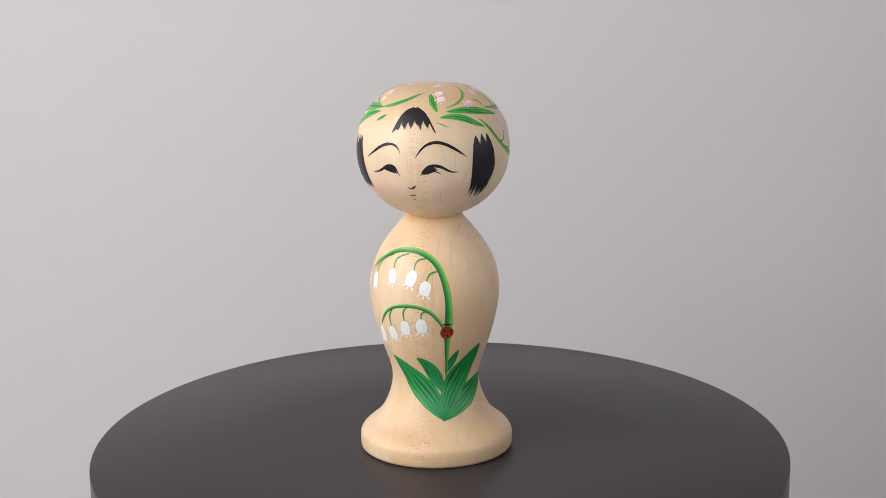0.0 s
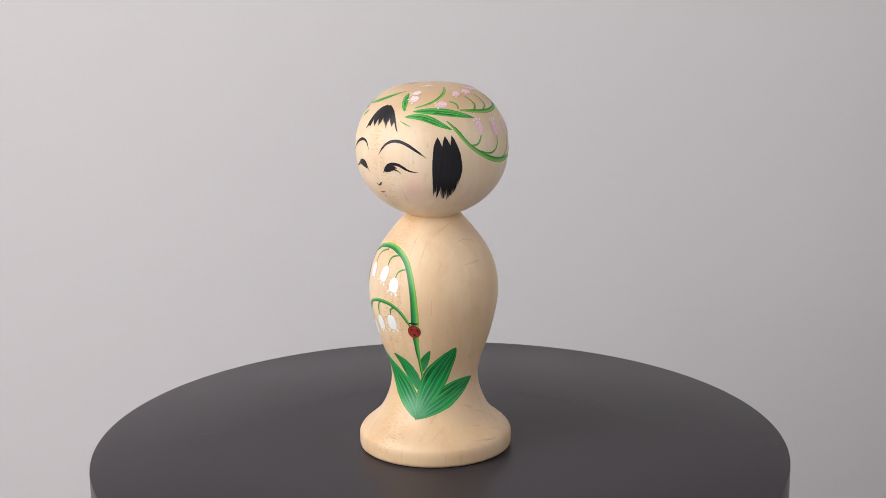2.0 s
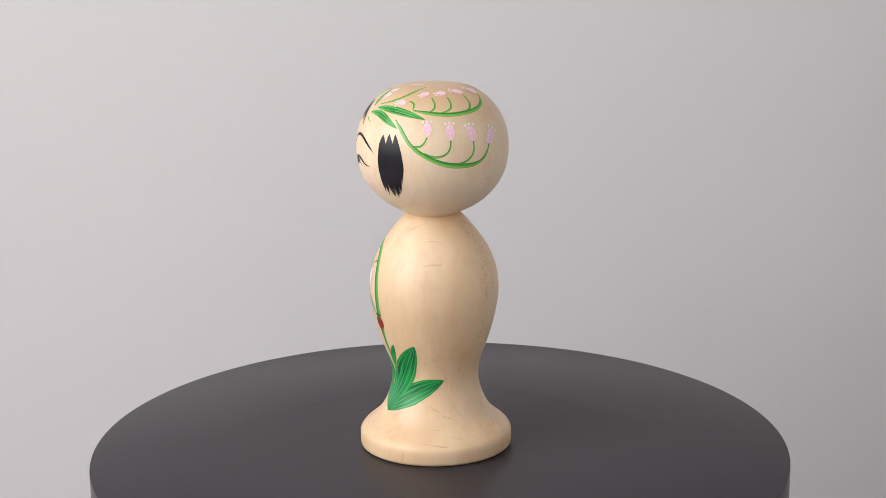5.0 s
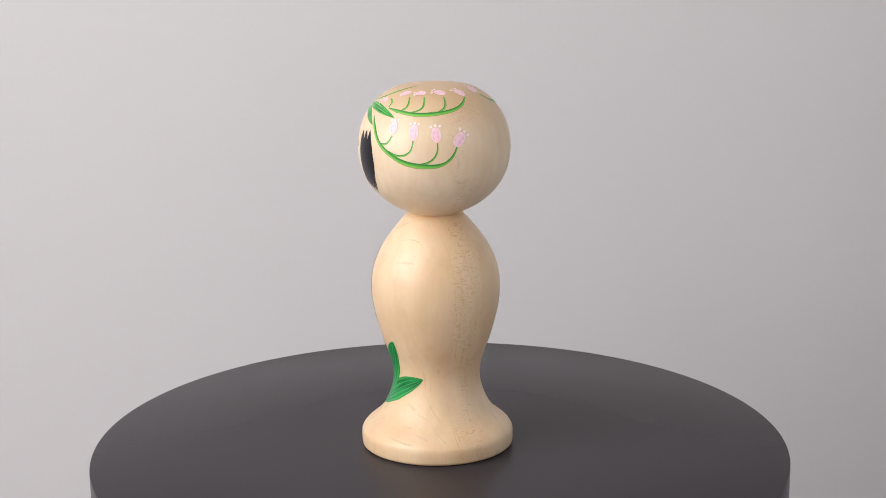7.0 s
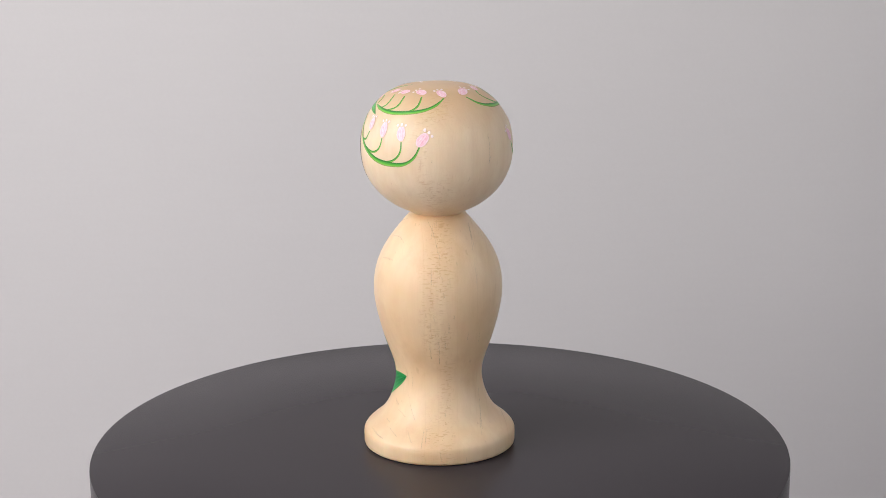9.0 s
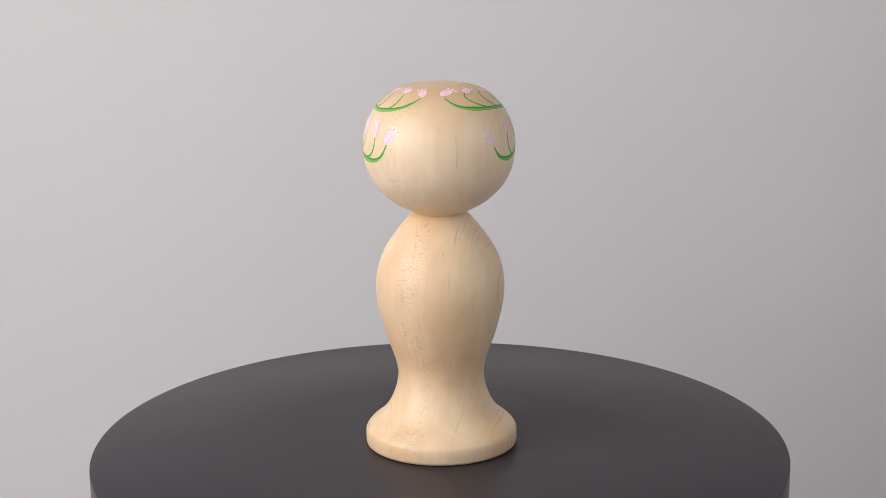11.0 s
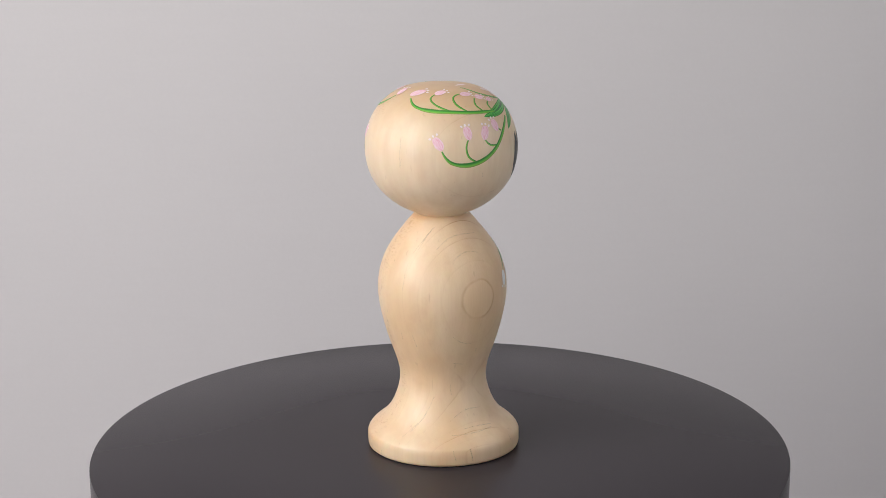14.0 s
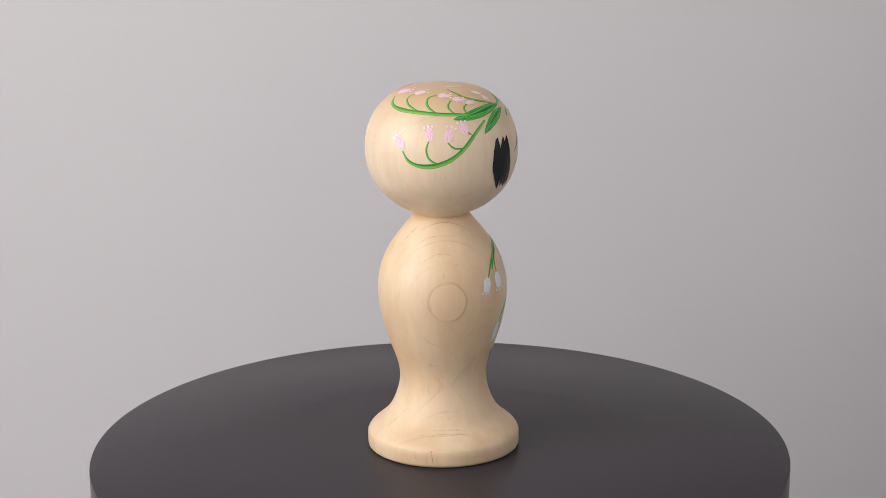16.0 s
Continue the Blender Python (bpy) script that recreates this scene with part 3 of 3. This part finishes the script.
    stroke(HEAD, [(96.7, 36.1), (108.1, 40.3), (108.6, 51.6)], [0.57, 0.76, 0.57], CROWN_STEM, 1)
    stroke(HEAD, [(119.3, 35.6), (129.6, 40.7), (131.6, 52.0)], [0.57, 0.85, 0.57], CROWN_STEM, 1)
    stroke(HEAD, [(72.1, 39.7), (72.4, 44.0), (65.6, 47.4)], [0.57, 0.76, 0.57], CROWN_STEM, 1)
    flower(HEAD, [(86.0, 58.0), (75.1, 52.4)], 2.47, PINK, lobes=2)
    flower(HEAD, [(109.1, 57.4), (94.1, 55.3)], 2.75, PINK, lobes=2)
    flower(HEAD, [(135.1, 55.4), (118.5, 60.1)], 3.02, PINK)
    flower(HEAD, [(159.3, 51.4), (151.8, 61.5)], 3.02, PINK)
    flower(HEAD, [(62.1, 45.6), (51.3, 43.9)], 2.47, PINK)
    stroke(HEAD, [(-82.4, 35.3), (-97.9, 35.8), (-112.8, 36.5), (-131.4, 37.7), (-151.1, 39.2), (-166.1, 43.5), (-174.4, 50.0)], [0.76, 1.33, 1.43, 1.52, 1.71, 1.14, 0.57], CROWN_STEM, 2, flip=True)
    stroke(HEAD, [(-127.0, 37.9), (-142.9, 44.1), (-149.3, 50.8), (-145.0, 55.5)], [0.57, 0.76, 0.67, 0.47], CROWN_STEM, 1, flip=True)
    stroke(HEAD, [(-112.3, 37.2), (-122.2, 44.6), (-122.5, 51.7), (-112.7, 55.4)], [0.57, 0.85, 0.76, 0.47], CROWN_STEM, 1, flip=True)
    stroke(HEAD, [(-96.2, 36.5), (-101.1, 42.5), (-96.9, 49.0)], [0.57, 0.76, 0.47], CROWN_STEM, 1, flip=True)
    stroke(HEAD, [(-84.3, 35.9), (-85.6, 41.3), (-80.2, 44.7)], [0.57, 0.76, 0.47], CROWN_STEM, 1, flip=True)
    flower(HEAD, [(-178.5, 53.2), (-159.6, 61.6)], 3.31, PINK)
    flower(HEAD, [(-145.0, 55.5), (-129.1, 61.0)], 2.75, PINK)
    flower(HEAD, [(-111.9, 54.6), (-95.3, 54.3)], 2.47, PINK)
    flower(HEAD, [(-94.6, 50.2), (-82.3, 48.9)], 2.47, PINK)
    flower(HEAD, [(-81.8, 45.3), (-71.9, 45.7)], 1.94, PINK)
    # flower garland: the small sprays towards the crown
    stroke(HEAD, [(30.1, 41.5), (45.9, 46.6), (61.1, 55.8), (77.0, 69.7)], [0.38, 0.95, 1.14, 0.57], CROWN_STEM, 1)
    flower(HEAD, [(30.7, 52.7), (22.6, 47.7)], 2.75, PALE_PINK)
    flower(HEAD, [(30.5, 60.0), (20.4, 54.9)], 2.47, PALE_PINK)
    flower(HEAD, [(57.1, 78.4), (18.1, 71.8)], 1.37, PALE_PINK)
    stroke(HEAD, [(-96.4, 65.9), (-82.1, 53.5), (-64.5, 46.7), (-44.4, 41.3)], [0.57, 0.95, 0.95, 0.38], CROWN_STEM, 1, flip=True)
    flower(HEAD, [(-96.2, 72.5), (-56.7, 70.1)], 1.37, PALE_PINK)
    flower(HEAD, [(-60.4, 57.9), (-50.0, 52.3)], 1.94, PALE_PINK)
    flower(HEAD, [(-53.9, 50.0), (-47.7, 45.9)], 2.20, PALE_PINK)
    # leaves low on the body
    leaf(BODY, [(27.3, 14.8), (14.1, 20.8), (-3.1, 26.4), (-21.5, 32.1), (-37.7, 36.9)], 7.98, LEAF, 1)
    leaf(BODY, [(27.3, 24.2), (16.5, 30.1), (5.0, 35.3), (-4.6, 37.6)], 4.75, LEAF, 2)
    leaf(BODY, [(24.4, 14.6), (35.0, 23.4), (52.7, 32.4), (68.7, 41.3)], 8.74, LEAF, 4, swell=1.15)
    leaf(BODY, [(25.0, 14.9), (48.5, 20.4), (74.0, 24.7), (101.7, 27.9)], 7.22, LEAF, 3, swell=1.05)
    leaf(BODY, [(29.1, 31.4), (34.4, 35.6), (41.6, 40.5)], 2.85, LEAF, 2)
    # the two arching flower stalks, their bells and the ladybird
    stroke(BODY, [(30.3, 29.7), (29.2, 36.1), (28.4, 45.2), (29.1, 53.8), (28.1, 60.9), (24.3, 67.6), (18.9, 71.6), (8.8, 74.4), (-5.5, 75.8), (-23.9, 75.4), (-38.8, 73.5), (-47.7, 71.1), (-54.5, 68.0)], [0.65, 0.95, 1.65, 2.55, 2.80, 2.60, 2.30, 2.05, 1.90, 1.80, 1.60, 1.08, 0.57], STEM, 5)
    stroke(BODY, [(24.8, 49.2), (19.1, 52.7), (11.8, 55.6), (2.0, 57.1), (-11.1, 57.2), (-23.2, 55.9), (-32.7, 53.3), (-41.7, 48.9)], [0.76, 1.24, 1.33, 1.33, 1.24, 1.14, 0.95, 0.57], STEM, 4)
    stroke(BODY, [(21.4, 69.6), (11.9, 68.4), (9.4, 65.8)], [0.57, 0.67, 0.38], STEM, 3)
    stroke(BODY, [(10.8, 73.7), (-1.3, 72.4), (-2.8, 68.9)], [0.57, 0.67, 0.38], STEM, 3)
    stroke(BODY, [(-11.5, 74.7), (-24.8, 72.4), (-25.1, 68.7)], [0.57, 0.67, 0.38], STEM, 3)
    stroke(BODY, [(-31.0, 74.0), (-47.6, 69.6), (-48.7, 66.3)], [0.76, 0.67, 0.38], STEM, 3)
    stroke(BODY, [(-32.8, 74.1), (-54.9, 69.5), (-62.8, 65.1)], [1.14, 0.95, 0.47], STEM, 3)
    stroke(BODY, [(10.9, 56.0), (4.9, 54.9), (4.6, 52.4)], [0.57, 0.67, 0.38], STEM, 3)
    stroke(BODY, [(-7.2, 57.2), (-11.9, 55.2), (-11.2, 51.4)], [0.57, 0.67, 0.38], STEM, 3)
    stroke(BODY, [(-23.3, 55.7), (-27.9, 52.4), (-27.2, 48.7)], [0.57, 0.67, 0.38], STEM, 3)
    flower(BODY, [(9.9, 66.2), (7.1, 61.0)], 3.99, WHITE)
    flower(BODY, [(-2.4, 69.5), (-7.5, 63.9)], 3.80, WHITE)
    flower(BODY, [(-25.6, 69.3), (-23.7, 64.1)], 3.61, WHITE)
    flower(BODY, [(-49.4, 66.6), (-48.0, 60.7)], 3.80, WHITE)
    flower(BODY, [(-63.2, 65.7), (-66.7, 60.3)], 3.42, WHITE)
    flower(BODY, [(4.2, 52.8), (4.9, 47.2)], 3.99, WHITE)
    flower(BODY, [(-11.7, 51.6), (-11.4, 46.0)], 3.80, WHITE)
    flower(BODY, [(-27.8, 48.8), (-26.0, 43.3)], 3.80, WHITE)
    flower(BODY, [(-43.1, 47.7), (-45.4, 41.0)], 3.80, WHITE)
    dab(BODY, (27.5, 47.7), 4.75, 4.75, RED_SPOTTED, 6)
    stroke(BODY, [(22.7, 50.5), (25.2, 50.9), (29.3, 50.7), (32.4, 51.0)], [0.24, 0.65, 0.65, 0.24], INK, 7)
    dab(BODY, (25.3, 48.5), 0.76, 0.67, INK, 7)
    dab(BODY, (30.7, 48.2), 0.67, 0.67, INK, 7)
    dab(BODY, (27.7, 46.5), 0.76, 0.57, INK, 7)
    # grain marks in the wood
    stroke(HEAD, [(-168.5, 16.0), (-168.8, 6.0), (-168.8, -4.8)], [0.15, 0.30, 0.15], GRAIN, 0)
    stroke(HEAD, [(-105.4, -8.6), (-104.9, -12.2)], [0.29, 0.47], GRAIN, 0)
    stroke(HEAD, [(-167.5, 2.4), (-169.5, -3.9)], [0.19, 0.30], GRAIN, 0)
    stroke(HEAD, [(-91.7, -28.6), (-85.8, -27.3)], [0.19, 0.38], GRAIN, 0)
    stroke(HEAD, [(-128.2, -27.9), (-125.9, -26.5)], [0.29, 0.38], GRAIN, 0)
    stroke(HEAD, [(43.1, 15.9), (42.9, 11.9)], [0.19, 0.30], GRAIN, 0)
    stroke(HEAD, [(41.2, -7.0), (41.4, -12.8)], [0.34, 0.23], GRAIN, 0)
    stroke(HEAD, [(145.6, 2.5), (145.6, 0.0)], [0.19, 0.29], GRAIN, 0)
    stroke(BODY, [(-71.8, 59.8), (-72.0, 54.1)], [0.30, 0.19], GRAIN, 0)
    stroke(BODY, [(-169.8, 74.4), (-162.3, 78.4), (-148.8, 82.5)], [0.19, 0.38, 0.27], GRAIN, 0)
    stroke(BODY, [(-143.7, 75.8), (-124.9, 79.5), (-103.0, 80.1), (-85.4, 79.9)], [0.15, 0.34, 0.34, 0.15], GRAIN, 0)
    stroke(BODY, [(-125.4, 72.3), (-114.1, 74.5), (-103.1, 74.6), (-95.9, 74.0)], [0.15, 0.34, 0.38, 0.19], GRAIN, 0)
    stroke(BODY, [(-127.4, 45.4), (-118.9, 43.1), (-106.6, 42.3)], [0.15, 0.34, 0.15], GRAIN, 0)
    stroke(BODY, [(-100.1, 39.7), (-99.7, 38.6)], [0.38, 0.38], GRAIN, 0)
    stroke(BODY, [(-151.6, 82.3), (-159.9, 79.0), (-166.5, 73.9)], [0.30, 0.38, 0.15], GRAIN, 0)
    stroke(BODY, [(128.2, 84.7), (142.7, 80.5), (149.8, 73.7)], [0.15, 0.29, 0.15], GRAIN, 0)
    stroke(BODY, [(-172.8, 70.8), (-174.6, 61.5)], [0.15, 0.19], GRAIN, 0)
    stroke(BODY, [(-168.1, 45.8), (-164.9, 41.2)], [0.15, 0.27], GRAIN, 0)
    stroke(BODY, [(22.9, 79.0), (19.4, 71.3), (17.9, 62.0)], [0.27, 0.19, 0.19], GRAIN, 0)
    stroke(BODY, [(38.7, 78.8), (32.2, 71.1)], [0.19, 0.27], GRAIN, 0)
    stroke(BODY, [(-11.8, 53.3), (-18.5, 38.7)], [0.15, 0.23], GRAIN, 0)
    stroke(BODY, [(-10.8, 22.7), (-8.1, 19.8)], [0.19, 0.19], GRAIN, 0)
    stroke(BODY, [(178.5, 46.3), (179.2, 43.1)], [0.19, 0.27], GRAIN, 0)
    stroke(BODY, [(141.5, 83.6), (140.4, 78.5)], [0.19, 0.30], GRAIN, 0)
    stroke(BODY, [(105.2, 22.3), (115.0, 17.1), (123.7, 13.5)], [0.15, 0.30, 0.19], GRAIN, 0)

    # broken vertical pores on the painted side of the body and over its foot
    pores = [((55.7, 82.5), (45.3, 80.0)), ((54.8, 71.8), (49.4, 68.6)), ((44.5, 60.6), (44.0, 54.5)), ((13.6, 53.9), (14.5, 45.3), (14.6, 39.7)),
             ((-39.8, 79.2), (-33.6, 76.8)), ((-24.1, 61.6), (-24.6, 58.6)), ((14.0, 71.2), (15.9, 58.0)), ((-1.0, 44.8), (-3.2, 38.0)), ((-38.3, 8.3), (-36.1, 5.8)),
             ((-30.9, 9.9), (-29.2, 8.8)), ((-26.3, 11.7), (-20.4, 8.3)), ((6.9, 11.7), (7.2, 8.4)), ((20.3, 13.6), (17.8, 8.6)), ((37.9, 11.2), (32.9, 8.8)),
             ((48.5, 17.3), (40.9, 13.7)), ((56.1, 13.0), (43.0, 9.0)), ((-16.4, 4.6), (-16.6, 2.5)), ((-28.7, 16.4), (-23.8, 14.5)), ((27.8, 81.4), (22.8, 78.1))]
    for k, places in enumerate(pores):
        stroke(BODY, places, [0.14, 0.26 + 0.06 * (k % 3), 0.14][:max(len(places), 2)], GRAIN, 0)
    # the flank beside the leaves
    stroke(BODY, [(78.5, 83.6), (56.0, 81.5), (46.0, 79.3)], [0.15, 0.38, 0.15], GRAIN, 0)
    stroke(BODY, [(45.7, 46.3), (44.4, 41.4)], [0.15, 0.27], GRAIN, 0)
    stroke(BODY, [(65.6, 4.8), (64.6, 1.4)], [0.45, 0.60], GRAIN, 0)
    stroke(BODY, [(83.0, 18.9), (88.0, 18.0), (94.6, 17.1)], [0.60, 1.30, 0.80], STAIN, 0)
    stroke(BODY, [(97.2, 15.7), (103.0, 15.2), (110.3, 14.2)], [0.30, 0.70, 0.40], STAIN, 0)
    stroke(BODY, [(87.0, 36.8), (90.4, 36.0)], [0.70, 0.60], STAIN, 0)
    stroke(BODY, [(85.7, 11.8), (94.3, 11.4)], [0.30, 0.45], STAIN, 0)
    stroke(BODY, [(87.9, 7.3), (99.6, 7.1)], [0.20, 0.45], GRAIN, 0)
    stroke(BODY, [(74.6, 77.6), (93.2, 78.1), (105.4, 76.6)], [0.15, 0.34, 0.20], GRAIN, 0)
    stroke(BODY, [(78.2, 70.5), (88.0, 70.9), (98.8, 70.9)], [0.40, 1.20, 0.60], STAIN, 0)
    stroke(BODY, [(78.2, 8.0), (88.0, 7.7), (96.1, 7.1)], [0.20, 0.45, 0.20], GRAIN, 0)
    stroke(BODY, [(98.5, 10.2), (111.9, 8.6)], [0.25, 0.40], STAIN, 0)
    stroke(BODY, [(111.5, 30.1), (111.4, 23.8)], [0.20, 0.34], STAIN, 0)
    stroke(BODY, [(119.2, 10.6), (126.4, 7.8)], [0.30, 0.50], STAIN, 0)
    # torn pores in the ray-flecked back of the body
    for k, (az, top, foot) in enumerate([(142.8, 69.8, 64.2), (148.0, 77.0, 75.9), (150.4, 75.0, 72.4), (167.6, 71.4, 70.4), (152.5, 66.9, 66.0), (153.9, 61.6, 59.8), (144.0, 83.6, 82.5), (109.0, 83.1, 82.3),
                                         (140.2, 42.3, 36.4), (149.4, 44.5, 34.2), (137.2, 11.7, 8.0), (134.8, 10.9, 6.4), (145.0, 53.5, 51.3), (155.4, 43.6, 40.7), (147.2, 84.0, 82.6), (155.5, 16.5, 15.2), (149.7, 5.2, 2.1), (168.9, 2.9, 1.2), (163.0, 53.4, 51.9), (158.5, 50.4, 46.2)]):
        stroke(BODY, [(az, top), (az + 0.5, foot)], [0.22 + 0.05 * (k % 4), 0.34], GRAIN, 0)
    # the knot side: ring lines over the foot, two checks in its edge
    stroke(BODY, [(-149.0, 22.3), (-157.9, 16.0), (-168.9, 10.3)], [0.15, 0.42, 0.20], GRAIN, 0)
    stroke(BODY, [(-126.0, 15.2), (-113.1, 17.2), (-90.1, 17.1)], [0.15, 0.36, 0.15], GRAIN, 0)
    stroke(BODY, [(-117.6, 11.7), (-97.8, 11.9), (-85.9, 11.4)], [0.15, 0.40, 0.15], GRAIN, 0)
    stroke(BODY, [(-130.4, 10.2), (-115.5, 10.3), (-87.5, 10.7)], [0.15, 0.34, 0.15], GRAIN, 0)
    stroke(BODY, [(-173.5, 8.8), (-164.0, 13.3)], [0.20, 0.30], GRAIN, 0)
    stroke(BODY, [(-127.8, 26.4), (-127.1, 22.9)], [0.20, 0.38], GRAIN, 0)
    stroke(BODY, [(-112.5, 34.1), (-125.7, 34.9)], [0.36, 0.18], GRAIN, 0)
    stroke(BODY, [(-117.5, 6.3), (-115.6, 1.9)], [0.55, 0.40], GRAIN, 0)
    stroke(BODY, [(-117.2, 6.3), (-115.9, 2.9)], [0.34, 0.24], GRAIN, 1)
    stroke(BODY, [(-130.2, 6.0), (-129.6, 4.6), (-128.1, 2.4)], [0.30, 0.36, 0.20], GRAIN, 0)
    stroke(BODY, [(-76.8, 7.0), (-76.7, 5.0)], [0.20, 0.40], GRAIN, 0)
    # fine marks round the face
    for places in [((-7.9, 8.4), (-8.5, 1.4)), ((-2.3, 3.5), (-2.2, -3.1)), ((32.3, 7.8), (32.7, 0.4)), ((-17.5, -10.3), (-21.0, -22.0)), ((22.1, -19.6), (22.6, -33.0))]:
        stroke(HEAD, places, [0.14, 0.26], GRAIN, 0)

def doll():
    bm = bmesh.new()
    Brush.bm, Brush.uv = bm, bm.loops.layers.uv.new("brush")
    doll_mesh(bm)
    decorate()
    ob = finish("kokeshi_doll", bm, PAINTS)
    return tagged(ob, "turned pale wooden kokeshi doll painted with lily of the valley", "doll")


DOLL = doll()

# ---------------------------------------------------------------- what moves


def motions():
    times = [k * 0.5 for k in range(33)]
    # the platter leans a hair's breadth, so its rim bobs once a turn
    lean = pose(0, 0, 0, 0, 0, 35) @ pose(0, 0, 0, 0, -0.09, 0) @ pose(0, 0, 0, 0, 0, -35)
    walk(TURNTABLE, [(t, pose(0, 0, 0, 0.09, 0, 0) @ pose(0, 0, 0, 0, 0, -TURN_RATE * t) @ lean) for t in times])
    # the doll stands a little off the axis
    walk(DOLL, [(t, pose(-0.00010, 0, 0, 0, 0, -TURN_RATE * t) @ lean @ pose(-0.00110, -0.00100, 0.00003, 0, 0, FACE_TURN)) for t in times])


motions()
